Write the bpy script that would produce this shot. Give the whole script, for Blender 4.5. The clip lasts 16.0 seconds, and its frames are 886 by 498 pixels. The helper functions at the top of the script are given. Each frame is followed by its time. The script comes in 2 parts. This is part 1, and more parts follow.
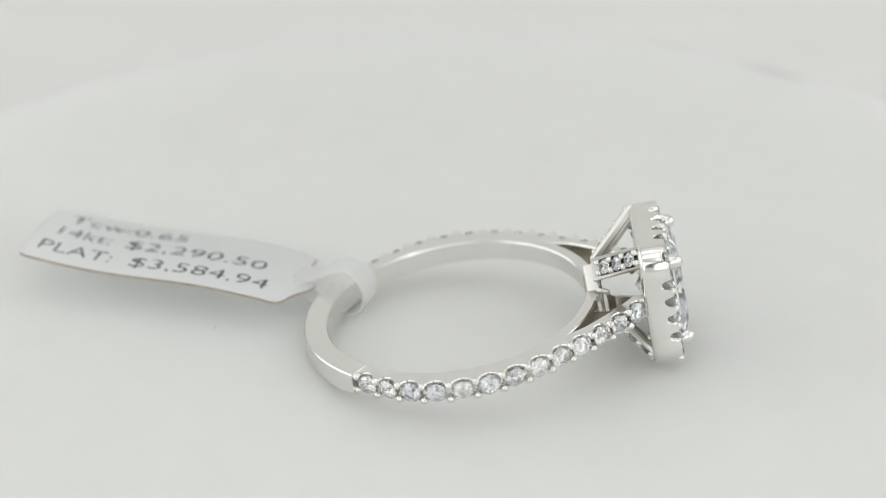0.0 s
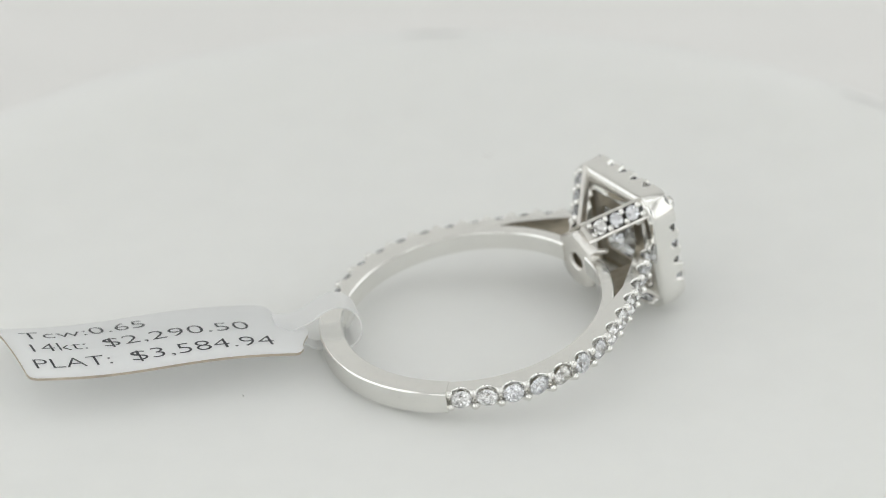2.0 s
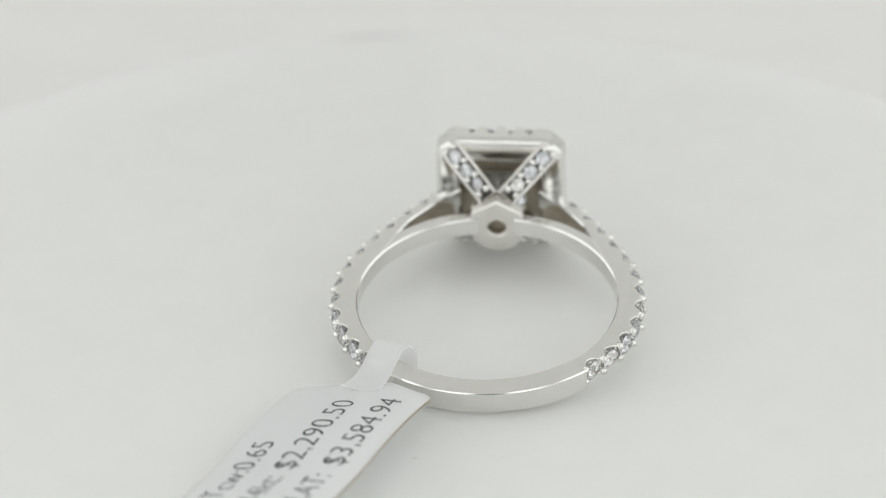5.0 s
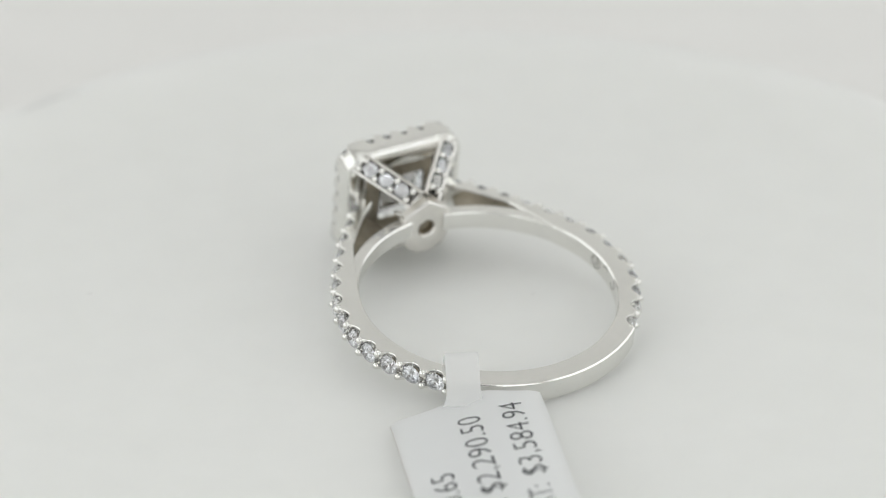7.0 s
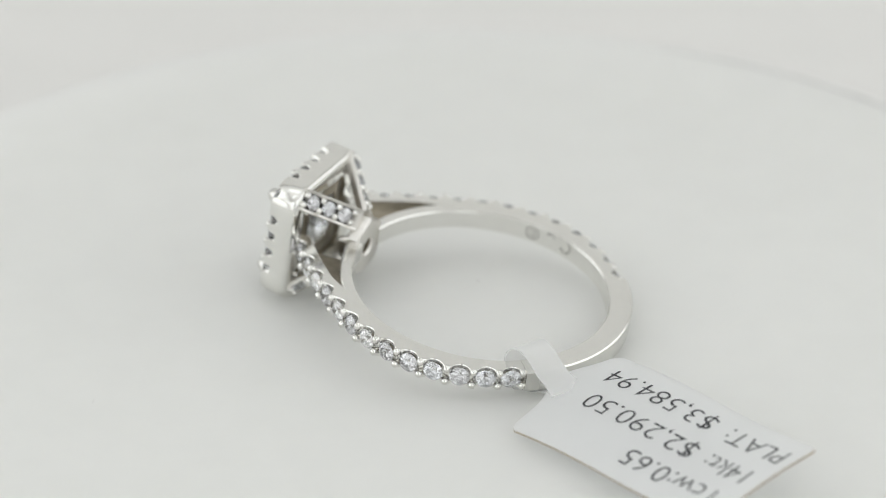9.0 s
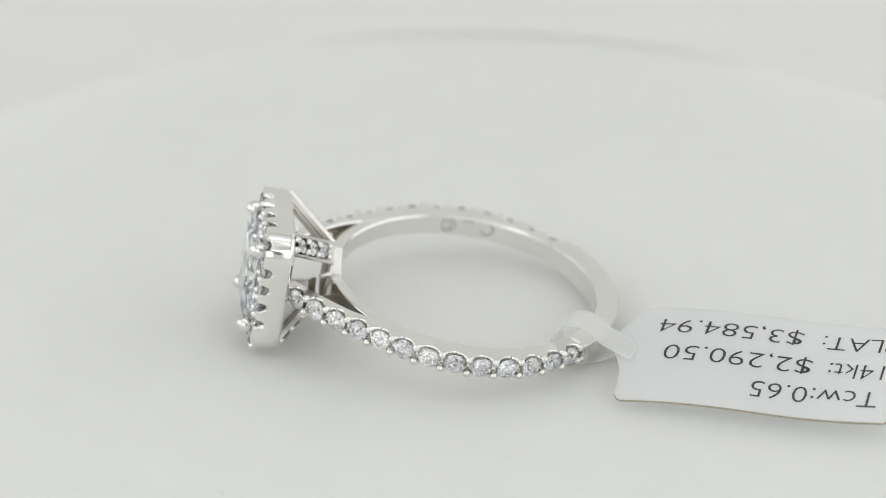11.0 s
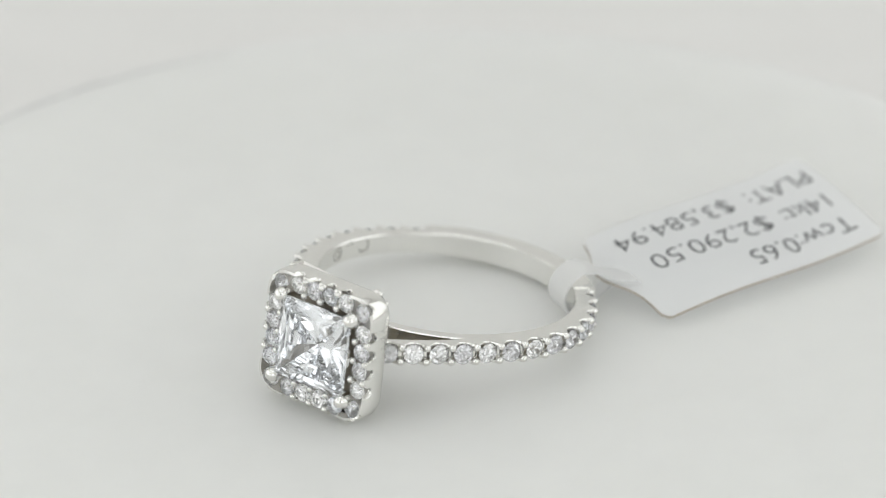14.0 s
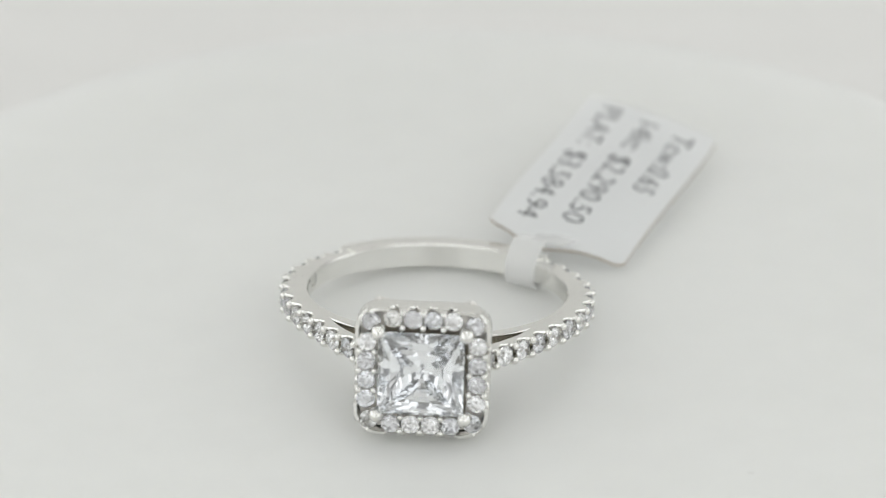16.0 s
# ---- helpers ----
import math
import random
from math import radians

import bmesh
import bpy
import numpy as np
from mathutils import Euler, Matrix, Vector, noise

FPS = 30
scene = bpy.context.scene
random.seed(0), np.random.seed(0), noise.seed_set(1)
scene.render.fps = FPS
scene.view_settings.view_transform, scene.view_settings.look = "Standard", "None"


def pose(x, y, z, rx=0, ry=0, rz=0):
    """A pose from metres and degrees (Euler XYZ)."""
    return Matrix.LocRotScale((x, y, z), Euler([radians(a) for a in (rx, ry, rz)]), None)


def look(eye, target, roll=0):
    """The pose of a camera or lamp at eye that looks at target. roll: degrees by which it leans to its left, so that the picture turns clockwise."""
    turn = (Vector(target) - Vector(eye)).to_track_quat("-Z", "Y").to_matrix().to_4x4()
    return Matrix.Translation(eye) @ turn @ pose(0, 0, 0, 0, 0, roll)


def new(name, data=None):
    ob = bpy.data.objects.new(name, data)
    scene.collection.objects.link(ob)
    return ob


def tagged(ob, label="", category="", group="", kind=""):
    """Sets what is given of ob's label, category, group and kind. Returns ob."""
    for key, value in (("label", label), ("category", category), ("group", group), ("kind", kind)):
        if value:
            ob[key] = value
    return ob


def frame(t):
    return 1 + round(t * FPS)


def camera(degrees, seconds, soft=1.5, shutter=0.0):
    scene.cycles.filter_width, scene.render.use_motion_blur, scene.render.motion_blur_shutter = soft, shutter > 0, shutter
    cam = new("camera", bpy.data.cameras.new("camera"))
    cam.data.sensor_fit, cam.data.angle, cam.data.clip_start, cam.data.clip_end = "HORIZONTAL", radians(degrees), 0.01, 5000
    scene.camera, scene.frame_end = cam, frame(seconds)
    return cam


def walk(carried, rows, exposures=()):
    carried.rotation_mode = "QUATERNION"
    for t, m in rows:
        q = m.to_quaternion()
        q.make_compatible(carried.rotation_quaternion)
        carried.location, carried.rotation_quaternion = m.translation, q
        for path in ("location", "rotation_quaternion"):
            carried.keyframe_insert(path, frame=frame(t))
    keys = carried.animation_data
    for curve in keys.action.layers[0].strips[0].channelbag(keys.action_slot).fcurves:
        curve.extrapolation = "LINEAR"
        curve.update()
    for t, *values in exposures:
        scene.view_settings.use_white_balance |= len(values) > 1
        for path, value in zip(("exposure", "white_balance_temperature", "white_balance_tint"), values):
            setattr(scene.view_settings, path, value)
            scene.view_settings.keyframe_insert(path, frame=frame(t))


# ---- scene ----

MM = 0.001
CLIP = 16.0
RATE = 16.41                       # degrees a second of the turntable
GROUND = -176.37                   # the plate's top, in mm below the lens

# ---- camera ----
cam = camera(2 * math.degrees(math.atan(784 / 10000)), CLIP, soft=0.7)
EYE = Vector((0, -313.49, -GROUND)) * MM
AIM = EYE + Vector((math.sin(radians(-0.226)) * math.cos(radians(28.5)), math.cos(radians(-0.226)) * math.cos(radians(28.5)), -math.sin(radians(28.5))))
walk(cam, [(0, look(EYE, AIM, 0.163)), (CLIP, look(EYE, AIM, 0.163))])
cam.data.dof.use_dof = True
cam.data.dof.focus_distance = 0.3525
cam.data.dof.aperture_fstop = 30

# ---- light ----
world = bpy.data.worlds.new("room")
world.use_nodes = True
scene.world = world
world.node_tree.nodes["Background"].inputs[0].default_value = (0.9, 0.9, 0.92, 1)
world.node_tree.nodes["Background"].inputs[1].default_value = 0.15
scene.view_settings.exposure = 0.0
scene.cycles.max_bounces, scene.cycles.transmission_bounces, scene.cycles.glossy_bounces = 32, 32, 16
scene.cycles.caustics_reflective = scene.cycles.caustics_refractive = True


def area(name, m, sx, sy, watts, colour):
    data = bpy.data.lights.new(name, "AREA")
    data.shape, data.size, data.size_y, data.energy, data.color = "RECTANGLE", sx, sy, watts, colour
    ob = new(name, data)
    ob.matrix_world = m
    return ob


# lamp panels of the tent: top, both sides and over the camera opening
LIGHT = (0.964, 1.0, 1.022)
area("top_panel", look((0.0, 0.0, 0.40), (0, 0.0, 0)), 0.44, 0.44, 0.158, LIGHT)
# two thin unseen lamps, added to give the stones sparkle
for y in (-0.14, 0.05):
    area("sparkle_strip", look((0.0, y, 0.39), (0, y * 0.5, 0)), 0.40, 0.014, 0.062, LIGHT)
area("side_panel", look((-0.29, -0.02, 0.17), (0, -0.02, 0.17)), 0.46, 0.30, 0.312, LIGHT)
area("side_panel", look((0.29, -0.02, 0.17), (0, -0.02, 0.17)), 0.46, 0.30, 0.312, LIGHT)
area("front_panel", look((-0.17, -0.33, 0.19), (-0.17, 0, 0.19)), 0.20, 0.32, 0.185, LIGHT)
area("front_panel", look((0.17, -0.33, 0.19), (0.17, 0, 0.19)), 0.20, 0.32, 0.185, LIGHT)


# ---- materials ----
def material(name, colour, rough=0.5, metal=0.0, grain=0.0, grain_scale=400, bump=0.0, bump_scale=900, **extra):
    m = bpy.data.materials.new(name)
    m.use_nodes = True
    nt = m.node_tree
    b = nt.nodes["Principled BSDF"]
    b.inputs["Base Color"].default_value = (*colour, 1)
    b.inputs["Roughness"].default_value = rough
    b.inputs["Metallic"].default_value = metal
    for k, val in extra.items():
        b.inputs[k.replace("_", " ")].default_value = val
    tc = nt.nodes.new("ShaderNodeTexCoord")
    if grain:
        n1 = nt.nodes.new("ShaderNodeTexNoise")
        n1.inputs["Scale"].default_value, n1.inputs["Detail"].default_value = grain_scale, 6
        n2 = nt.nodes.new("ShaderNodeTexNoise")
        n2.inputs["Scale"].default_value, n2.inputs["Detail"].default_value = grain_scale * 0.08, 3
        mix = nt.nodes.new("ShaderNodeMath")
        mix.operation = "ADD"
        ramp = nt.nodes.new("ShaderNodeMapRange")
        ramp.inputs["From Min"].default_value, ramp.inputs["From Max"].default_value = 0.7, 1.3
        ramp.inputs["To Min"].default_value, ramp.inputs["To Max"].default_value = 1 - grain, 1.0
        mul = nt.nodes.new("ShaderNodeMix")
        mul.data_type, mul.blend_type = "RGBA", "MULTIPLY"
        mul.inputs["Factor"].default_value = 1
        mul.inputs["A"].default_value = (*colour, 1)
        for n in (n1, n2):
            nt.links.new(tc.outputs["Object"], n.inputs["Vector"])
        nt.links.new(n1.outputs["Fac"], mix.inputs[0])
        nt.links.new(n2.outputs["Fac"], mix.inputs[1])
        nt.links.new(mix.outputs[0], ramp.inputs["Value"])
        nt.links.new(ramp.outputs[0], mul.inputs["B"])
        nt.links.new(mul.outputs["Result"], b.inputs["Base Color"])
    if bump:
        n3 = nt.nodes.new("ShaderNodeTexNoise")
        n3.inputs["Scale"].default_value, n3.inputs["Detail"].default_value = bump_scale, 4
        bp = nt.nodes.new("ShaderNodeBump")
        bp.inputs["Strength"].default_value, bp.inputs["Distance"].default_value = 0.25, bump
        nt.links.new(tc.outputs["Object"], n3.inputs["Vector"])
        nt.links.new(n3.outputs["Fac"], bp.inputs["Height"])
        nt.links.new(bp.outputs["Normal"], b.inputs["Normal"])
    return m


PLATINUM = material("polished_white_gold", (0.845, 0.838, 0.808), 0.17, 1.0, grain=0.05, grain_scale=900, bump=0.00001, bump_scale=1500)
# near-black metal: deep shade in the strut trays, given as colour
TRAY_SHADE = material("shade_dark_metal", (0.10, 0.092, 0.08), 0.5, 1.0, grain=0.4, grain_scale=1500)
SOFT_METAL = material("brushed_white_gold", (0.82, 0.80, 0.765), 0.32, 1.0, grain=0.1, grain_scale=1200, bump=0.00001, bump_scale=2000)
# rough gold in a dark brown tone: the shade of the recesses as colour
RECESS_SHADE = material("shade_toned_white_gold", (0.37, 0.33, 0.265), 0.42, 1.0, grain=0.4, grain_scale=1500, bump=0.00002, bump_scale=2500)


def diamond(name, tints):
    """Clear stone; a faint tint differs from stone to stone."""
    m = bpy.data.materials.new(name)
    m.use_nodes = True
    nt = m.node_tree
    nt.nodes.remove(nt.nodes["Principled BSDF"])
    g = nt.nodes.new("ShaderNodeBsdfGlass")
    g.inputs["Roughness"].default_value, g.inputs["IOR"].default_value = 0.0, 2.417
    info = nt.nodes.new("ShaderNodeObjectInfo")
    ramp = nt.nodes.new("ShaderNodeValToRGB")
    ramp.color_ramp.interpolation = "CONSTANT"
    for k, c in enumerate(tints):
        if k > 1:
            ramp.color_ramp.elements.new(k / 4)
        ramp.color_ramp.elements[k].position = k / 4
        ramp.color_ramp.elements[k].color = c
    nt.links.new(info.outputs["Random"], ramp.inputs["Fac"])
    nt.links.new(ramp.outputs["Color"], g.inputs["Color"])
    nt.links.new(g.outputs[0], nt.nodes["Material Output"].inputs["Surface"])
    return m


def film():
    """Thin frosted plastic: part of the light goes through."""
    m = material("frosted_loop_film", (0.95, 0.95, 0.95), 0.3, grain=0.02, grain_scale=900)
    nt = m.node_tree
    tl = nt.nodes.new("ShaderNodeBsdfTranslucent")
    tl.inputs["Color"].default_value = (0.96, 0.96, 0.95, 1)
    mix = nt.nodes.new("ShaderNodeMixShader")
    mix.inputs[0].default_value = 0.5
    nt.links.new(nt.nodes["Principled BSDF"].outputs[0], mix.inputs[1])
    nt.links.new(tl.outputs[0], mix.inputs[2])
    clear = nt.nodes.new("ShaderNodeBsdfTransparent")
    mix2 = nt.nodes.new("ShaderNodeMixShader")
    mix2.inputs[0].default_value = 0.40
    nt.links.new(mix.outputs[0], mix2.inputs[1])
    nt.links.new(clear.outputs[0], mix2.inputs[2])
    nt.links.new(mix2.outputs[0], nt.nodes["Material Output"].inputs["Surface"])
    return m


DIAMOND = diamond("diamond", ((0.96, 0.96, 0.96, 1), (0.93, 0.933, 0.94, 1), (0.945, 0.943, 0.937, 1), (0.915, 0.915, 0.92, 1)))
CLEAR_DIAMOND = diamond("clear_diamond", ((0.99, 0.993, 1, 1), (0.988, 0.993, 1, 1), (0.99, 0.994, 1, 1), (0.988, 0.992, 1, 1)))
PLATE = material("turntable_white", (0.80, 0.80, 0.775), 0.45, grain=0.03, grain_scale=300, bump=0.00002, bump_scale=600)
# milky plastic: light spreads a few millimetres inside it
milky = PLATE.node_tree.nodes["Principled BSDF"].inputs
milky["Subsurface Weight"].default_value = 1.0
milky["Subsurface Radius"].default_value = (1.0, 1.0, 1.0)
milky["Subsurface Scale"].default_value = 0.009
FABRIC = material("tent_white", (0.83, 0.82, 0.80), 0.8, grain=0.04, grain_scale=200)
BASE = material("base_white", (0.835, 0.822, 0.80), 0.5, grain=0.04, grain_scale=120)
PAPER = material("coated_tag_paper", (0.94, 0.945, 0.945), 0.35, grain=0.03, grain_scale=700, bump=0.00001, bump_scale=1200)
# the tag's stock is a thin milky film: light shines through it
nt = PAPER.node_tree
glow_through = nt.nodes.new("ShaderNodeBsdfTranslucent")
glow_through.inputs["Color"].default_value = (0.99, 0.99, 0.99, 1)
blend = nt.nodes.new("ShaderNodeMixShader")
blend.inputs[0].default_value = 0.54
nt.links.new(nt.nodes["Principled BSDF"].outputs[0], blend.inputs[1])
nt.links.new(glow_through.outputs[0], blend.inputs[2])
nt.links.new(blend.outputs[0], nt.nodes["Material Output"].inputs["Surface"])
FILM = film()
INK = material("grey_printer_ink", (0.05, 0.05, 0.055), 0.6, grain=0.35, grain_scale=3000)
ENGRAVE = material("engraved_groove", (0.20, 0.19, 0.17), 0.5, 1.0, grain=0.2, grain_scale=2000)
LINT = material("lint_fibre", (0.50, 0.48, 0.45), 0.9, grain=0.2, grain_scale=3000)
TAG_EDGE = material("aged_tag_edge", (0.50, 0.43, 0.34), 0.7, grain=0.3, grain_scale=900)


# ---- mesh helpers ----
def part(name, bm, mat, parent=None, label="", smooth=None, m=None):
    """Links a bmesh in mm as one mesh object."""
    me = bpy.data.meshes.new(name)
    bmesh.ops.recalc_face_normals(bm, faces=bm.faces)
    bmesh.ops.scale(bm, vec=(MM, MM, MM), verts=bm.verts)
    bm.to_mesh(me)
    bm.free()
    me.materials.append(mat)
    if smooth is not None:
        me.shade_smooth()
        me.set_sharp_from_angle(angle=radians(smooth))
    return link(name, me, parent, label, m)


def link(name, me, parent=None, label="", m=None):
    ob = new(name, me)
    if parent:
        ob.parent = parent
    if m is not None:
        ob.matrix_local = Matrix.Translation(m.translation * MM) @ m.to_3x3().to_4x4()
    if label:
        ob["label"] = label
    return ob


def loft(bm, rings, closed=False):
    """Skin between equal loops of points; caps the ends unless the row of loops closes."""
    vs = [[bm.verts.new(p) for p in r] for r in rings]
    n = len(vs[0])
    pairs = list(zip(vs, vs[1:])) + ([(vs[-1], vs[0])] if closed else [])
    for a, b in pairs:
        for i in range(n):
            bm.faces.new((a[i], a[(i + 1) % n], b[(i + 1) % n], b[i]))
    if not closed:
        bm.faces.new(vs[0][::-1])
        bm.faces.new(vs[-1])
    return vs


def hull(points):
    bm = bmesh.new()
    for p in points:
        bm.verts.new(p)
    res = bmesh.ops.convex_hull(bm, input=bm.verts)
    bmesh.ops.delete(bm, geom=[g for g in res["geom_interior"] if isinstance(g, bmesh.types.BMVert)], context="VERTS")
    bmesh.ops.dissolve_limit(bm, angle_limit=radians(0.5), verts=bm.verts, edges=bm.edges)
    return bm


def axes(origin, out, up):
    """A pose whose z goes along out and whose y leans to up."""
    z = Vector(out).normalized()
    x = Vector(up).cross(z).normalized()
    y = z.cross(x)
    m = Matrix((x, y, z)).transposed().to_4x4()
    m.translation = Vector(origin)
    return m


def rounded_square(half, corner, n, x):
    """A square with round corners in the plane across x, as points (x, y, z)."""
    pts = []
    for k in range(4):
        cy, cz = [(1, 1), (-1, 1), (-1, -1), (1, -1)][k]
        for i in range(n + 1):
            a = radians(90 * k + 90 * i / n)
            pts.append(Vector((x, cy * (half - corner) + corner * math.cos(a), cz * (half - corner) + corner * math.sin(a))))
    return pts


# ---- tent, base and turntable ----
def slab(name, lo, hi, mat, label, category, hole=None):
    """A box in mm; hole: a rectangle (x0, z0, x1, z1) cut through along y."""
    bm = bmesh.new()
    if hole is None:
        bmesh.ops.create_cube(bm, size=1)
        for vtx in bm.verts:
            vtx.co = Vector([lo[i] if vtx.co[i] < 0 else hi[i] for i in range(3)])
    else:
        outer = [(lo[0], lo[2]), (hi[0], lo[2]), (hi[0], hi[2]), (lo[0], hi[2])]
        inner = [(hole[0], hole[1]), (hole[2], hole[1]), (hole[2], hole[3]), (hole[0], hole[3])]
        rows = []
        for y in (lo[1], hi[1]):
            rows.append([[bm.verts.new((x, y, z)) for x, z in outer], [bm.verts.new((x, y, z)) for x, z in inner]])
        for i in range(4):
            j = (i + 1) % 4
            for r in rows:
                bm.faces.new((r[0][i], r[0][j], r[1][j], r[1][i]))
            for k in (0, 1):
                bm.faces.new((rows[0][k][i], rows[0][k][j], rows[1][k][j], rows[1][k][i]))
    ob = part(name, bm, mat)
    return tagged(ob, label, category, kind="structure")


slab("floor", (-300, -340, -22), (300, 300, -12), BASE, "white matte floor of a small photo tent", "floor")
slab("wall_north", (-300, 300, -12), (300, 304, 420), FABRIC, "white fabric back wall of a photo tent", "wall")
slab("wall_west", (-304, -340, -12), (-300, 304, 420), FABRIC, "white fabric side wall of a photo tent", "wall")
slab("wall_east", (300, -340, -12), (304, 304, 420), FABRIC, "white fabric side wall of a photo tent", "wall")
slab("wall_south", (-304, -344, -12), (304, -340, 420), FABRIC, "white fabric front of a photo tent with a camera opening", "wall", hole=(-68, 112, 68, 262))
slab("ceiling", (-304, -344, 420), (304, 304, 424), FABRIC, "white fabric top of a photo tent", "ceiling")


def lathe(profile, n=160):
    bm = bmesh.new()
    rings = [[bm.verts.new((r * math.cos(2 * math.pi * i / n), r * math.sin(2 * math.pi * i / n), z)) for i in range(n)] for r, z in profile]
    for a, b in zip(rings, rings[1:]):
        for i in range(n):
            bm.faces.new((a[i], a[(i + 1) % n], b[(i + 1) % n], b[i]))
    for r in (rings[0], rings[-1]):
        bm.faces.new(r)
    return bm


turntable = tagged(new("turntable"), "round white display turntable with a rounded rim", "turntable")
plate = part("plate", lathe([(43.6, -12), (44.4, -11.4), (44.5, -1.6), (44.4, -0.6), (44.0, -0.15), (43.3, 0)]), PLATE, turntable, smooth=40)

# ---- the ring ----
RING_POSE = Matrix.Translation(Vector((-0.285, -1.652, 2.33)) * MM) @ pose(0, 0, 0, 0, 0, 3.716) @ pose(0, 0, 0, 0, -9.478, 0) @ pose(0, 0, 0, -0.932, 0, 0)
ring = tagged(new("engagement_ring"), "white gold halo engagement ring with pave diamonds lying on its side", "ring")

R_IN, R_OUT, HALF_W = 8.25, 9.38, 0.68
END = 136.3                       # where the stone row begins, in degrees from the head
LEAVE = 60.0                      # where the outer strand leaves the circle
SWELL = 0.42                      # how much thicker the shoulders are
TIP = Vector((11.9, 3.1))        # where the outer strand meets the halo
STONES = 13


def stone_path(s):
    """A place on the outer strand, s mm from the row's end, and the outward direction there."""
    arc = R_OUT * radians(END - LEAVE)
    if s <= arc:
        a = radians(END) - s / R_OUT
        f = min(1.0, s / (0.55 * arc))
        return Vector((math.cos(a), math.sin(a))) * (R_OUT + SWELL * f * f * (3 - 2 * f)), Vector((math.cos(a), math.sin(a)))
    a = radians(LEAVE)
    p0 = Vector((math.cos(a), math.sin(a))) * (R_OUT + SWELL)
    d0 = Vector((math.sin(a), -math.cos(a)))
    run = (TIP - p0).length
    u = min((s - arc) / run, 1.0)
    p1, p2 = p0 + d0 * run * 0.33, p0 + (TIP - p0) * 0.68 + Vector((0.25, 0.5))
    p = p0 * (1 - u) ** 3 + p1 * 3 * u * (1 - u) ** 2 + p2 * 3 * u * u * (1 - u) + TIP * u ** 3
    d = ((p1 - p0) * (1 - u) ** 2 + (p2 - p1) * 2 * u * (1 - u) + (TIP - p2) * u * u).normalized()
    return p, Vector((-d.y, d.x))


A0 = radians(LEAVE)
ROW = R_OUT * radians(END - LEAVE) + (TIP - Vector((math.cos(A0), math.sin(A0))) * R_OUT).length
FIRST, STEP = 0.86, (ROW - 0.86 - 0.95) / (STONES - 1)


def section(p_in, p_out, rim, w, floor):
    """A cross-section: inner face, bevelled sides, rims and a floor between the rims."""
    d = (p_out - p_in).normalized()
    bev = 0.09
    at = lambda q, z: Vector((q.x, q.y, z))
    top = p_out + d * rim
    low = p_out + d * floor
    return [at(p_in, -w + bev), at(p_in, w - bev), at(p_in + d * bev, w), at(top - d * 0.05, w), at(top, w - 0.06), at(top, w - 0.2), at(low, w - 0.34),
            at(low, -w + 0.34), at(top, -w + 0.2), at(top, -w + 0.06), at(top - d * 0.05, -w), at(p_in + d * bev, -w)]


def side_strand(sign):
    rings = []
    n = 14 * STONES
    flip = lambda q: Vector((q.x, q.y * sign))
    for i in range(n + 1):
        s = ROW * i / n
        p, out = stone_path(s)
        k = (s - FIRST) / STEP
        near = abs(k - round(k)) * 2 if -0.5 < k < STONES - 0.5 else 1.0
        dip = -0.40 * (1 - min(1.0, near / 0.72) ** 2) if near < 0.72 else 0.06 * (near - 0.72) / 0.28
        arc = R_OUT * radians(END - LEAVE)
        thick = p.length - R_IN if s < arc else R_OUT + SWELL - R_IN - 0.66 * min(1, (s - arc) / 4.0)
        web = -min(0.74, 0.24 + 1.1 * max(0.0, 0.70 - near * STEP / 2))
        rings.append([Vector((q.x, q.y * sign, q.z)) for q in section(p - out * thick, p, dip, HALF_W, web)])
    bm = bmesh.new()
    loft(bm, rings)
    return bm


def arc_section(a, r0, r1, w):
    e = Vector((math.cos(a), math.sin(a)))
    b = 0.09
    pts = [(r0, -w + b), (r0, w - b), (r0 + 0.04, w - 0.04), (r0 + b, w), (r1 - b, w), (r1 - 0.04, w - 0.04), (r1, w - b), (r1, -w + b), (r1 - 0.04, -w + 0.04), (r1 - b, -w), (r0 + b, -w), (r0 + 0.04, -w + 0.04)]
    return [Vector((e.x * r, e.y * r, z)) for r, z in pts]


bm = bmesh.new()
# the plain back is a little wider and thicker than the set shoulders
loft(bm, [arc_section(radians(END + (360 - 2 * END) * i / 40), R_IN, R_OUT + 0.36, HALF_W + 0.05 + 0.06 * min(1.0, i / 5, (40 - i) / 5)) for i in range(41)])
part("shank", bm, PLATINUM, ring, "plain polished back of the shank", 35)
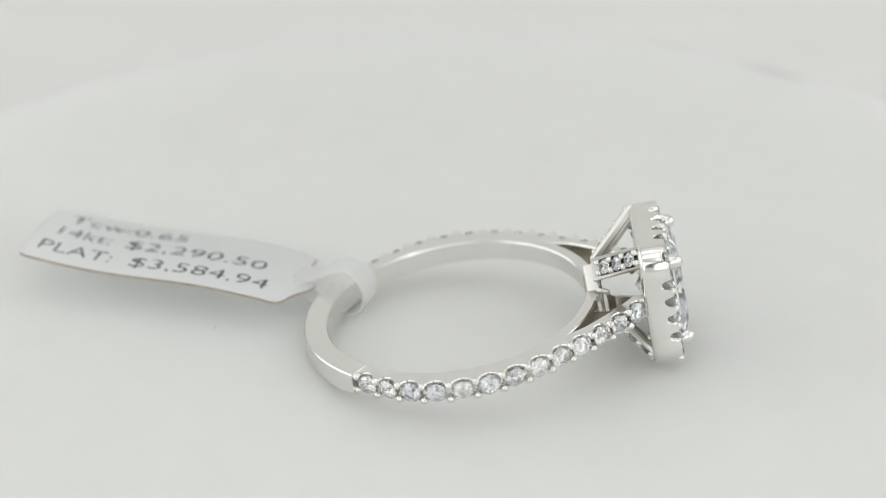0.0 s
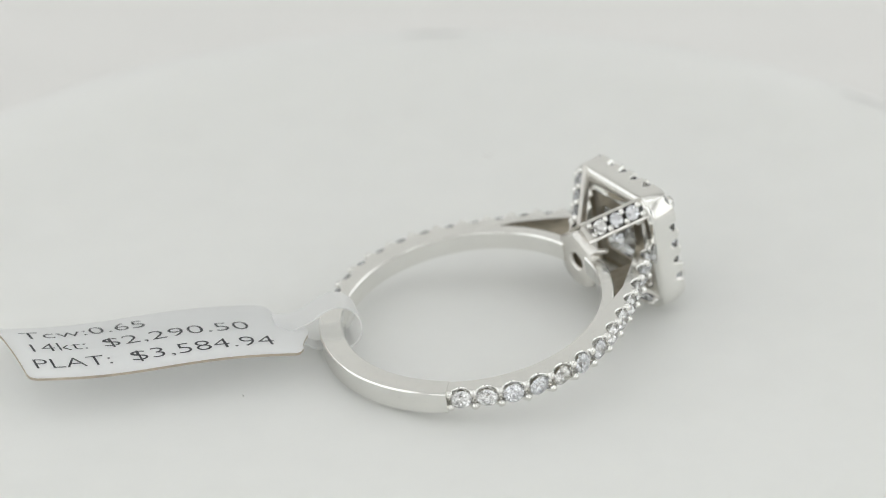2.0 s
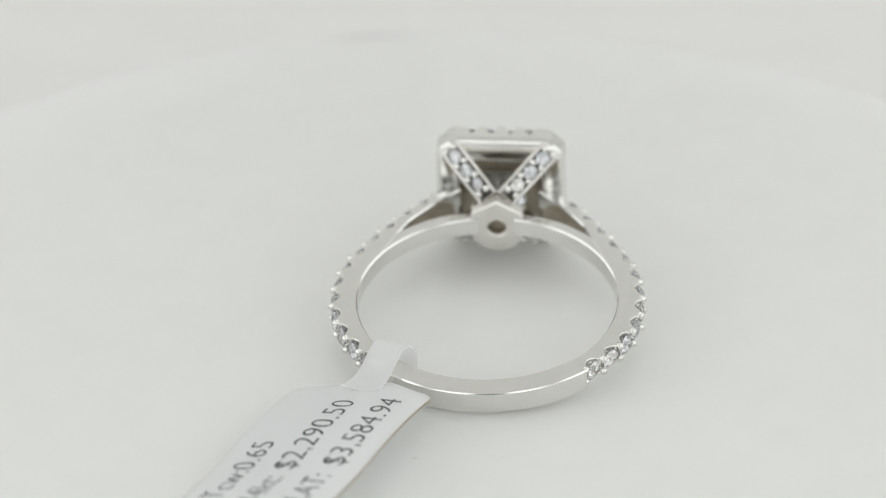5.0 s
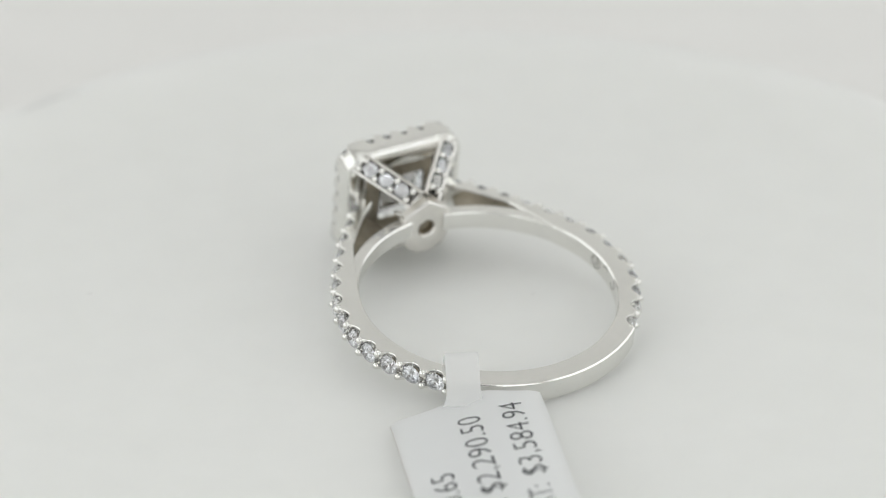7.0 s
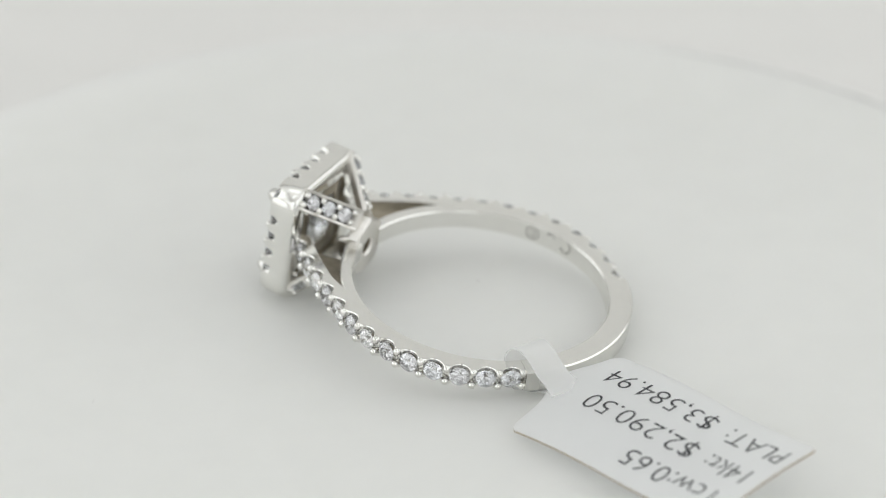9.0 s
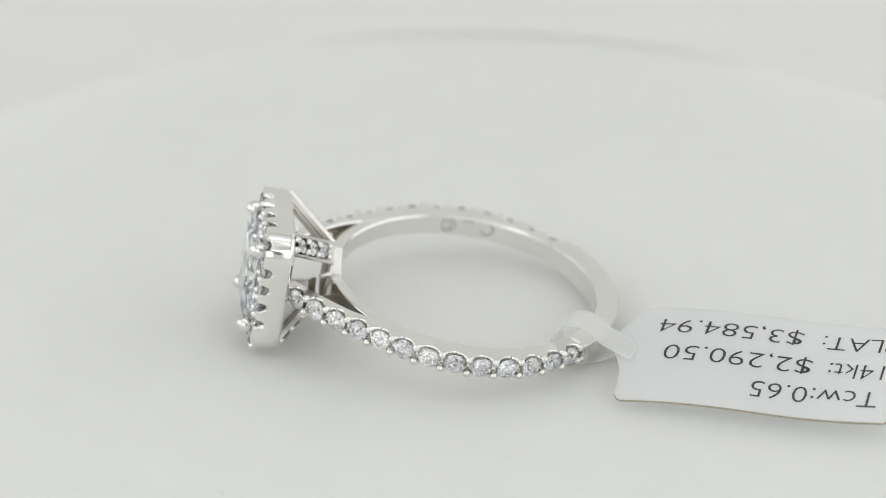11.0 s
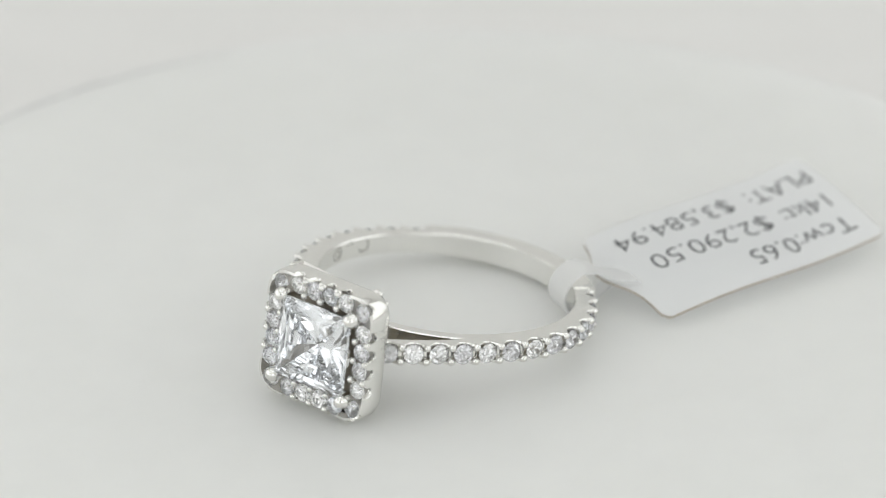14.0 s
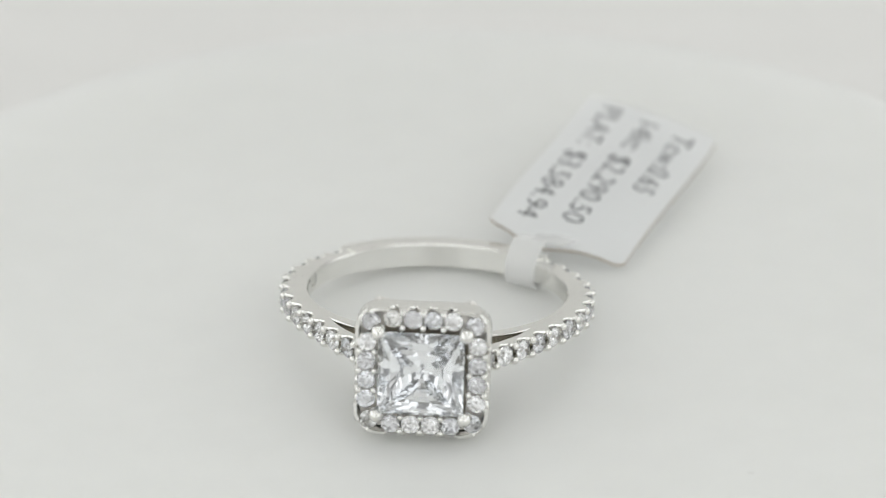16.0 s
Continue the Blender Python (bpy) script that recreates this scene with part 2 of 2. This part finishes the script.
for sign in (1, -1):
    part("shoulder", side_strand(sign), PLATINUM, ring, "scalloped shoulder with a row of set diamonds", 40)
    # floor strip whose dark tone stands in for shade between the stones
    bm = bmesh.new()
    rows = []
    for i in range(61):
        p, out = stone_path(0.1 + (ROW - 0.3) * i / 60)
        rows.append([Vector((q.x, q.y * sign, z)) for q, z in ((p - out * 0.76, -0.33), (p - out * 0.72, -0.33), (p - out * 0.72, 0.33), (p - out * 0.76, 0.33))])
    loft(bm, rows)
    part("channel", bm, RECESS_SHADE, ring, "channel under the stones, coloured dark for shade")
    bm = bmesh.new()
    loft(bm, [arc_section(sign * radians(LEAVE + 6 - (LEAVE - 2) * i / 30), R_IN + 0.01, 9.08, HALF_W - 0.02) for i in range(31)])
    part("inner_rail", bm, PLATINUM, ring, "polished inner rail running to the head", 35)
    # sheet added across the gap, its dark tone in place of shade
    bm = bmesh.new()
    rows = []
    for i in range(16):
        p, out = stone_path(R_OUT * radians(END - LEAVE) + 1.0 + (ROW - R_OUT * radians(END - LEAVE) - 1.6) * i / 15)
        q1 = p - out * 0.6
        q0 = q1.normalized() * 8.9
        rows.append([Vector((q.x, q.y * sign, z)) for q, z in ((q0, -0.30), (q0, -0.12), (q1, -0.12), (q1, -0.30))])
    loft(bm, rows)
    part("web", bm, RECESS_SHADE, ring, "sheet in the gap between rail and shoulder, coloured dark for shade", 35)

# the hub under the head: angular above, round below, with a drilled hole
HUB = [(1.62, 0.95), (0.0, 1.95), (-1.62, 0.95), (-1.72, 0.3), (-1.72, -0.5), (-1.56, -1.15), (-1.15, -1.72), (-0.58, -2.02), (0.0, -2.1), (0.58, -2.02), (1.15, -1.72), (1.56, -1.15), (1.72, -0.5), (1.72, 0.3)]
bm = bmesh.new()
hub_out = [[Vector((x, y * f, z * f)) for y, z in HUB] for x, f in ((8.30, 0.93), (8.34, 0.97), (8.42, 1.0), (9.05, 1.0), (9.2, 0.88))]
hub_in = []
for x, r in ((9.02, 0.56), (8.46, 0.56), (8.36, 0.61), (8.30, 0.67)):
    ang = [math.atan2(z, y) for y, z in HUB]
    hub_in.append([Vector((x, r * math.cos(a), r * 1.05 * math.sin(a) - 0.16)) for a in ang])
loft(bm, hub_out + hub_in, closed=True)
hub = part("hub", bm, SOFT_METAL, ring, "hub of the basket with a drilled hole", 30)
# lining and end cap, toned dark for the shade inside the hole
bm = bmesh.new()
ring_at = lambda x, r: [Vector((x, r * math.cos(math.pi * k / 9), r * math.sin(math.pi * k / 9) - 0.16)) for k in range(18)]
loft(bm, [ring_at(8.46, 0.62), ring_at(8.98, 0.62), ring_at(8.98, 0.02), ring_at(8.72, 0.02), ring_at(8.72, 0.49), ring_at(8.46, 0.51)], closed=True)
part("bore", bm, RECESS_SHADE, hub, "bore lining coloured dark for shade", 40)
# cover added behind the hub, toned dark for shade in the basket
bm = bmesh.new()
loft(bm, [[Vector((x, y * f, z * f)) for y, z in HUB] for x, f in ((9.15, 0.84), (9.27, 0.82), (9.27, 0.02), (9.15, 0.02))], closed=True)
part("hub_back", bm, RECESS_SHADE, hub, "back of the hub, coloured dark for shade", 40)

# the halo
HALO, CORNER = 4.17, 1.5
HX0, HX1 = 11.72, 13.6


def halo_frame():
    """The frame's outer wall with a notch by each stone, its top, its inner wall and its back."""
    def along(half, corner, x, count=480):
        base = rounded_square(half, corner, 12, x)
        lens = [0.0]
        for a, b in zip(base, base[1:] + base[:1]):
            lens.append(lens[-1] + (b - a).length)
        out, j = [], 0
        for i in range(count):
            s = lens[-1] * i / count
            while lens[j + 1] < s:
                j += 1
            f = (s - lens[j]) / max(lens[j + 1] - lens[j], 1e-9)
            out.append(base[j].lerp(base[(j + 1) % len(base)], f))
        return out
    outer = along(HALO, CORNER, 0)
    mid = [p * 0.945 for p in outer]
    inn = [Vector((0, p.y, p.z)) for p in along(2.72, 0.25, 0)]
    centres = halo_places()
    bm = bmesh.new()
    rows = []
    for o, m_, q in zip(outer, mid, inn):
        dip = 0.0
        for k, c in enumerate(centres):
            gap = (Vector((o.y, o.z)) - Vector(c)).length
            aside = math.sqrt(max(0.0, gap * gap - 0.45))
            dip = max(dip, (0.86 if k % 5 < 4 else 0.55) * math.sqrt(max(0.0, 1 - (aside / 0.47) ** 2)))
        at = lambda p, x: Vector((x, p.y, p.z))
        rows.append([at(o * 0.91, HX0), at(o * 0.965, HX0 + 0.07), at(o * 0.992, HX0 + 0.2), at(o, HX0 + 0.36), at(o, HX1 - 0.14 - dip), at(o * 0.985, HX1 - 0.03 - dip), at(m_, HX1 - dip), at(m_ * 0.985, HX1 - 1.02), at(q * 1.06, HX1 - 1.02), at(q, HX1 - 1.1), at(q, HX0 + 0.1), at(q * 1.08, HX0)])
    loft(bm, rows, closed=True)
    return bm


def halo_places():
    """The centres (y, z) of the halo's stones: four on a side and one at each corner."""
    out = []
    for k in range(4):
        a = radians(90 * k)
        c, s = math.cos(a), math.sin(a)
        for u in (-1.86, -0.62, 0.62, 1.86):
            out.append((3.42 * c - u * s, 3.42 * s + u * c))
        out.append((3.18 * c - 3.18 * s, 3.18 * s + 3.18 * c))
    return out


halo = part("halo", halo_frame(), PLATINUM, ring, "square halo frame with rounded corners and notched rim", 40)
halo.location = (0, 0, -0.1 * MM)


# stones
def round_stone(d):
    """A round brilliant of girdle width d, table up along z, girdle at 0, cut a little unevenly."""
    r = d / 2
    pts = []
    jit = lambda a: random.uniform(1 - a, 1 + a)
    for k in range(8):
        a = radians(45 * k + random.uniform(-3, 3))
        pts.append((0.53 * r * math.cos(a), 0.53 * r * math.sin(a), 0.34 * r))
        b = radians(45 * k + 22.5 + random.uniform(-3, 3))
        pts.append((0.79 * r * math.cos(b), 0.79 * r * math.sin(b), 0.21 * r * jit(0.05)))
        pts.append((0.62 * r * math.cos(a), 0.62 * r * math.sin(a), -0.36 * r * jit(0.06)))
        q = 0.27 * jit(0.25)
        pts.append((q * r * math.cos(b), q * r * math.sin(b), -0.68 * r * jit(0.06)))
    for k in range(16):
        a = radians(22.5 * k)
        pts += [(r * math.cos(a), r * math.sin(a), 0.02 * r), (r * math.cos(a), r * math.sin(a), -0.03 * r)]
    pts.append((0.03 * r, 0, -0.90 * r))
    return hull(pts)


def square_stone(half):
    """A square step-and-chevron cut, table up along z, girdle at 0."""
    pts = []
    for k in range(4):
        m = Matrix.Rotation(radians(90 * k), 3, "Z")
        row = [(0.72, 0.72, 0.18), (1, 1, 0.02), (1, 1, -0.03), (0.88, 0.0, 0.105), (0.87, 0.87, 0.11),
               (1.0, 0.0, 0.02), (1.0, 0.0, -0.03),
               (0.83, 0.30, -0.25), (0.83, -0.30, -0.25), (0.63, 0.63, -0.39),
               (0.50, 0.13, -0.60), (0.50, -0.13, -0.60), (0.30, 0.30, -0.70)]
        pts += [m @ Vector(p) * half for p in row]
    pts.append(Vector((0, 0, -0.97 * half)))
    return hull(pts)


def stone_mesh(name, bm, mat=None):
    me = bpy.data.meshes.new(name)
    bmesh.ops.recalc_face_normals(bm, faces=bm.faces)
    bmesh.ops.scale(bm, vec=(MM, MM, MM), verts=bm.verts)
    bm.to_mesh(me)
    bm.free()
    me.materials.append(mat or DIAMOND)
    return me


def bead_mesh(name, r, tall=1.0):
    bm = bmesh.new()
    bmesh.ops.create_icosphere(bm, subdivisions=2, radius=r)
    for vtx in bm.verts:
        vtx.co.z *= tall
    me = bpy.data.meshes.new(name)
    bmesh.ops.scale(bm, vec=(MM, MM, MM), verts=bm.verts)
    bm.to_mesh(me)
    bm.free()
    me.materials.append(PLATINUM)
    me.shade_smooth()
    return me


SHANK_STONE = [stone_mesh("pave_diamond", round_stone(1.28)) for k in range(5)]
HALO_STONE = [stone_mesh("halo_diamond", round_stone(1.18)) for k in range(5)]
STRUT_STONE = [stone_mesh("strut_diamond", round_stone(0.98)) for k in range(3)]


def lean(deg=7.0):
    """A small random tilt and turn of a set stone."""
    return pose(0, 0, 0, random.uniform(-deg, deg), random.uniform(-deg, deg), random.uniform(0, 360))


BEAD = bead_mesh("bead", 0.265, 1.15)
SMALL_BEAD = bead_mesh("small_bead", 0.235, 1.15)

for sign in (1, -1):
    for i in range(STONES):
        p, out = stone_path(FIRST + STEP * i)
        o = Vector((out.x, out.y * sign, 0))
        link("pave_diamond", SHANK_STONE[i % 5], ring, "", axes(Vector((p.x, p.y * sign, 0)) - o * 0.05, o, (0, 0, 1)) @ lean())
    for i in range(STONES + 1):
        p, out = stone_path(max(0.14, FIRST + STEP * (i - 0.5)))
        o = Vector((out.x, out.y * sign, 0))
        for z in (-0.47, 0.47):
            link("bead", BEAD, ring, "", axes(Vector((p.x, p.y * sign, z)) + o * 0.0, o, (0, 0, 1)))

places = halo_places()
for i, (y, z) in enumerate(places):
    link("halo_diamond", HALO_STONE[i % 5], halo, "", axes((HX1 - 0.12, y, z), (1, 0, 0), (0, 0, 1)) @ lean())
for k in range(4):
    a = radians(90 * k)
    c, s = math.cos(a), math.sin(a)
    for u in (-2.48, -1.26, 0.0, 1.26, 2.48):
        for v_ in (2.92, 3.85):
            if abs(u) > 2:
                continue
            link("small_bead", SMALL_BEAD, halo, "", axes((HX1 - 0.02, v_ * c - u * s, v_ * s + u * c), (1, 0, 0), (0, 0, 1)))

link("centre_diamond", stone_mesh("centre_diamond", square_stone(2.64), CLEAR_DIAMOND), ring, "square princess-cut centre diamond", axes((13.88, 0, -0.05), (1, 0, 0), (0, 0, 1)))


bm = bmesh.new()
loft(bm, [rounded_square(h, c, 6, x) for h, c, x in ((2.8, 0.3, HX1 - 0.86), (2.8, 0.3, HX1 - 0.80), (3.8, 1.05, HX1 - 0.80), (3.8, 1.05, HX1 - 0.86))], closed=True)
part("halo_channel", bm, SOFT_METAL, halo, "unpolished floor between the halo stones")
# the seat's brown tone carries the shade under the centre stone
bm = bmesh.new()
loft(bm, [rounded_square(h, 0.3, 4, x) for h, x in ((3.05, 12.3), (2.6, 12.12), (1.65, 11.95), (1.57, 12.03), (2.5, 12.24), (2.9, 12.4))], closed=True)
part("stone_seat", bm, RECESS_SHADE, ring, "seat under the centre diamond, coloured dark for shade", 40)


# prongs and struts
def tube(points, radii, n=10):
    bm = bmesh.new()
    rings = []
    for i, p in enumerate(points):
        d = (points[min(i + 1, len(points) - 1)] - points[max(i - 1, 0)]).normalized()
        m = axes((0, 0, 0), d, (0.3, 0.2, 1))
        rings.append([p + m.to_3x3() @ Vector((radii[i] * math.cos(2 * math.pi * k / n), radii[i] * math.sin(2 * math.pi * k / n), 0)) for k in range(n)])
    loft(bm, rings)
    return bm


for sy in (1, -1):
    for sz in (1, -1):
        pts = [Vector((x, sy * q, sz * q - 0.12)) for x, q in ((11.6, 2.5), (12.7, 2.64), (13.5, 2.74), (13.9, 2.72), (14.2, 2.64), (14.36, 2.57), (14.42, 2.52))]
        part("prong", tube(pts, [0.36, 0.40, 0.46, 0.50, 0.44, 0.28, 0.08], 14), PLATINUM, ring, "rounded claw prong", 60)
        # strut: a shallow tray with raised side walls
        p0, p1 = Vector((9.3, sy * 0.5, 1.72) if sz > 0 else (9.95, sy * 0.6, -1.5)), Vector((12.2, sy * 3.22, sz * 3.5))
        d = (p1 - p0).normalized()
        across = Vector((0, sy * -1, sz * 1)).normalized()
        out = d.cross(across).normalized()
        if out.x > 0:
            out = -out
        bm = bmesh.new()
        rows = []
        q0 = p0 - d * 0.2
        for q in (q0, p0 + d * 0.42, p1 - d * 0.1, p1):
            end = q is q0 or q is p1
            w, h = (0.60 if q is p1 else 0.74), 0.42
            fl = 0.42 if end else -0.06
            prof = [(-w + 0.3, -0.2), (-w, 0.22), (-w, h), (-w + 0.05, h + 0.05), (-w + 0.19, h), (-w + 0.22, fl), (w - 0.22, fl), (w - 0.19, h), (w - 0.05, h + 0.05), (w, h), (w, 0.22), (w - 0.3, -0.2)]
            rows.append([q + across * a + out * b for a, b in prof])
        loft(bm, rows)
        strut = part("strut", bm, SOFT_METAL, ring, "bar of the basket set with three small diamonds", 35)
        length = (p1 - p0).length
        # liner coloured near black to draw the shade round the small stones
        bm = bmesh.new()
        loft(bm, [[q + across * a + out * b for a, b in ((-0.56, -0.07), (-0.56, 0.24), (-0.47, 0.24), (-0.44, -0.03), (0.44, -0.03), (0.47, 0.24), (0.56, 0.24), (0.56, -0.07))] for q in (p0 + d * 0.44, p1 - d * 0.12)])
        part("tray", bm, TRAY_SHADE, strut, "tray between the stones, coloured near black for shade")
        for i in range(3):
            q = p0 + d * (length * (0.225 + 0.275 * i))
            link("strut_diamond", STRUT_STONE[i], strut, "", axes(q + out * 0.44, out, d) @ lean())
        for i in range(4):
            q = p0 + d * (length * (0.09 + 0.275 * i))
            for b in (-0.34, 0.34):
                link("small_bead", SMALL_BEAD, strut, "", axes(q + out * 0.44 + across * b, out, d))

for sy in (1, -1):
    pts = [Vector((x, sy * y, z)) for x, y, z in ((8.95, 1.45, 0.85), (9.3, 1.6, 0.76), (9.62, 1.62, 0.66), (9.72, 1.62, 0.62))]
    part("spur", tube(pts, [0.2, 0.19, 0.17, 0.09]), SOFT_METAL, hub, "short spur beside the hub", 50)

# hallmark on the inner face
def groove(name, pts, w, h):
    """A thin raised-edge line on the inner face; pts are (angle in degrees, z)."""
    bm = bmesh.new()
    rows = []
    P3 = [Vector((R_IN * math.cos(radians(a)), R_IN * math.sin(radians(a)), z)) for a, z in pts]
    for i, p in enumerate(P3):
        d = (P3[min(i + 1, len(P3) - 1)] - P3[max(i - 1, 0)]).normalized()
        inw = Vector((-p.x, -p.y, 0)).normalized()
        side = d.cross(inw).normalized()
        rows.append([p + side * w, p + side * w * 0.6 + inw * h, p - side * w * 0.6 + inw * h, p - side * w, p - inw * 0.03])
    loft(bm, rows)
    part(name, bm, ENGRAVE, ring)


def circle_marks(a0, z0, r, f0, f1, n=18):
    return [(a0 + math.degrees(r / R_IN) * math.cos(radians(f0 + (f1 - f0) * i / n)), z0 + r * math.sin(radians(f0 + (f1 - f0) * i / n))) for i in range(n + 1)]


groove("hallmark", circle_marks(-85.5, 0.05, 0.44, 0, 355, 28), 0.035, 0.012)
groove("hallmark", circle_marks(-85.5, 0.05, 0.2, 40, 320), 0.035, 0.012)
groove("hallmark", circle_marks(-94.5, 0.25, 0.28, 20, 160), 0.035, 0.012)
groove("hallmark", circle_marks(-103, 0.15, 0.42, 120, 330), 0.04, 0.012)

# ---- the price tag ----
tag = tagged(new("price_tag"), "white coated price tag looped round the ring, with printed prices", "tag")
T0 = Vector((-11.655, 0.156, 2.071))
TU = Vector((-16.999, 4.748, 1.041)).normalized()
TW = Vector((2.426, 9.133, -1.551)).normalized()
TN = TU.cross(TW).normalized() * -1
TL, TWIDE = 17.6, 9.5


def tag_point(u, w, h=0.0):
    """A place on the tag: u from the ring end, w from the long edge below the last line, h above. It arches a little across."""
    arch = 1.1 * (w / TWIDE) * (1 - w / TWIDE) + 0.2 * math.sin(2 * math.pi * u / TL)
    return T0 + TU * u + TW * w + TN * (h + arch)


def tag_outline(u):
    return 0.0, TWIDE


bm = bmesh.new()
NU, NW = 36, 16
grid = {}
for i in range(NU + 1):
    for j in range(NW + 1):
        u = TL * i / NU
        lo, hi = tag_outline(u)
        w = lo + (hi - lo) * j / NW
        uu = u - 1.3 * (1 - u / TL) ** 6 * math.exp(-((w - 3.8) / 2.1) ** 2)
        if j in (0, NW) and i in (0, NU):
            uu += 0.22 if i == 0 else -0.12
            w += 0.18 if j == 0 else -0.18
        for k, h in enumerate((0.0, -0.16)):
            grid[i, j, k] = bm.verts.new(tag_point(uu, w, h))
for i in range(NU):
    for j in range(NW):
        for k in (0, 1):
            bm.faces.new([grid[a, b, k] for a, b in ((i, j), (i + 1, j), (i + 1, j + 1), (i, j + 1))])
rim = [(i, 0) for i in range(NU)] + [(NU, j) for j in range(NW)] + [(i, NW) for i in range(NU, 0, -1)] + [(0, j) for j in range(NW, 0, -1)]
for a, b in zip(rim, rim[1:] + rim[:1]):
    bm.faces.new((grid[(*a, 0)], grid[(*b, 0)], grid[(*b, 1)], grid[(*a, 1)])).material_index = 1
sheet = part("label", bm, PAPER, tag, "stiff white printed label with a tan edge", 40)
sheet.data.materials.append(TAG_EDGE)


def printed(text, u_start, u_end, w_mid, height):
    """A word on the tag that runs from u_start back to u_end, bent with the tag."""
    cu = bpy.data.curves.new("word", "FONT")
    cu.body, cu.size, cu.resolution_u, cu.offset = text, 1.0, 3, -0.013
    tmp = new("word", cu)
    bpy.context.view_layer.update()
    me = bpy.data.meshes.new_from_object(tmp.evaluated_get(bpy.context.evaluated_depsgraph_get()))
    bpy.data.objects.remove(tmp)
    xs = [q.co.x for q in me.vertices]
    ys = [q.co.y for q in me.vertices]
    x0, x1, y0 = min(xs), max(xs), 0.0
    for q in me.vertices:
        u = u_start + (u_end - u_start) * (q.co.x - x0) / (x1 - x0)
        w = w_mid - height / 2 + height * (q.co.y - y0) / 0.70
        q.co = tag_point(u, w, 0.02) * MM
    me.materials.clear()
    me.materials.append(INK)
    return link("printed_text", me, tag, "grey printed characters")


printed("PLAT:", 16.75, 11.9, 2.15, 1.5)
printed("$3,584.94", 10.6, 1.4, 2.10, 1.5)
printed("14kt:", 16.3, 12.8, 4.92, 1.5)
printed("$2,290.50", 11.7, 2.3, 4.86, 1.5)
printed("Tcw:0.65", 16.4, 8.4, 7.5, 1.5)


def smooth_path(pts, n):
    """A smooth line through points, n steps to each stretch."""
    out = []
    for i in range(len(pts) - 1):
        a, b, c, d = pts[max(i - 1, 0)], pts[i], pts[i + 1], pts[min(i + 2, len(pts) - 1)]
        for k in range(n):
            t = k / n
            out.append(0.5 * ((2 * b) + (c - a) * t + (2 * a - 5 * b + 4 * c - d) * t * t + (3 * b - a - 3 * c + d) * t ** 3))
    return out + [pts[-1]]


# the loop: a strip round the band
PHI = radians(145.8)
RC = Vector((-0.285, -1.652, 0))
RB = RC + Vector((math.cos(PHI), math.sin(PHI), 0)) * 8.9
RD = Vector((math.cos(radians(159)), math.sin(radians(159)), 0))
RT = Vector((-RD.y, RD.x, 0))
loop_rz = [(12.5, 1.62), (11.6, 1.75), (10.6, 2.1), (9.7, 2.7), (8.8, 3.05), (7.9, 2.8), (7.25, 2.0), (7.2, 1.0), (7.7, 0.24), (8.9, 0.08), (10.1, 0.3), (11.1, 0.9), (12.4, 1.4)]
line = smooth_path([Vector((r, z, 0)) for r, z in loop_rz], 6)
bm = bmesh.new()
rows = []
for i, p in enumerate(line):
    d = (line[min(i + 1, len(line) - 1)] - line[max(i - 1, 0)]).normalized()
    n = Vector((-d.y, d.x, 0)) * 0.045
    w0 = (1.0 if i < 0.7 * len(line) else 0.95) + 0.5 * max(0.0, (p.x - 11.2) / 1.7) ** 1.5
    at = lambda q, y: RB + RD * (q.x - 8.9) + RT * y + Vector((0, 0, q.y))
    w1, w2 = (-w0 - 0.25, w0 - 0.15) if i < 0.7 * len(line) else (-w0 * max(0.15, 1 - 8 * (i / len(line) - 0.7)), w0)
    rows.append([at(p + n, w1), at(p + n, w2), at(p - n, w2), at(p - n, w1)])
loft(bm, rows)
part("loop", bm, FILM, tag, "translucent frosted loop round the band", 50)


# ---- lint on the plate ----
def lint(x, y, length, turn):
    bm = bmesh.new()
    pts = [Vector((x + length * (k / 5 - 0.5) * math.cos(turn) + 0.08 * math.sin(k * 1.3), y + length * (k / 5 - 0.5) * math.sin(turn), 0.02)) for k in range(6)]
    rows = [[p + Vector((0, 0.014 * math.cos(a), 0.014 * math.sin(a))) for a in (0.5, 2.1, 3.6, 5.2)] for p in pts]
    loft(bm, rows)
    ob = part("lint", bm, LINT)
    return tagged(ob, "tiny dark lint fibre lying on the white plate", "lint", group="lint on the plate")


LINTS = [lint(-15.8, 0.7, 0.3, 1.0), lint(14.7, 19.7, 0.45, -1.0), lint(2.9, -6.4, 0.12, 0.4)]

# ---- grey strips along the plate's rim ----
RIM_GREY = material("grey_rim", (0.73, 0.72, 0.70), 0.6, grain=0.2, grain_scale=500)
for a0, a1 in ((-118, -76), (57, 63), (13, 20)):
    bm = bmesh.new()
    rows = []
    for k in range(25):
        a = radians(a0 + (a1 - a0) * k / 24)
        wd = 0.30 * math.sin(math.pi * k / 24) ** 0.5 * (1 + 0.3 * math.sin(k * 1.7)) + 0.01
        e = Vector((math.cos(a), math.sin(a), 0))
        rows.append([e * 43.0 + Vector((0, 0, -0.01)), e * 43.0 + Vector((0, 0, 0.012)), e * (43.0 + wd) + Vector((0, 0, 0.012)), e * (43.0 + wd) + Vector((0, 0, -0.01))])
    loft(bm, rows)
    part("rim_strip", bm, RIM_GREY, turntable, "grey strip along the plate's rim")


def motions():
    steps = [0.5 * k for k in range(33)]
    for thing, start in ((turntable, Matrix()), (ring, RING_POSE), (tag, Matrix()), *((ob, Matrix()) for ob in LINTS)):
        walk(thing, [(t, Matrix.Rotation(radians(RATE * t), 4, "Z") @ start) for t in steps])


motions()
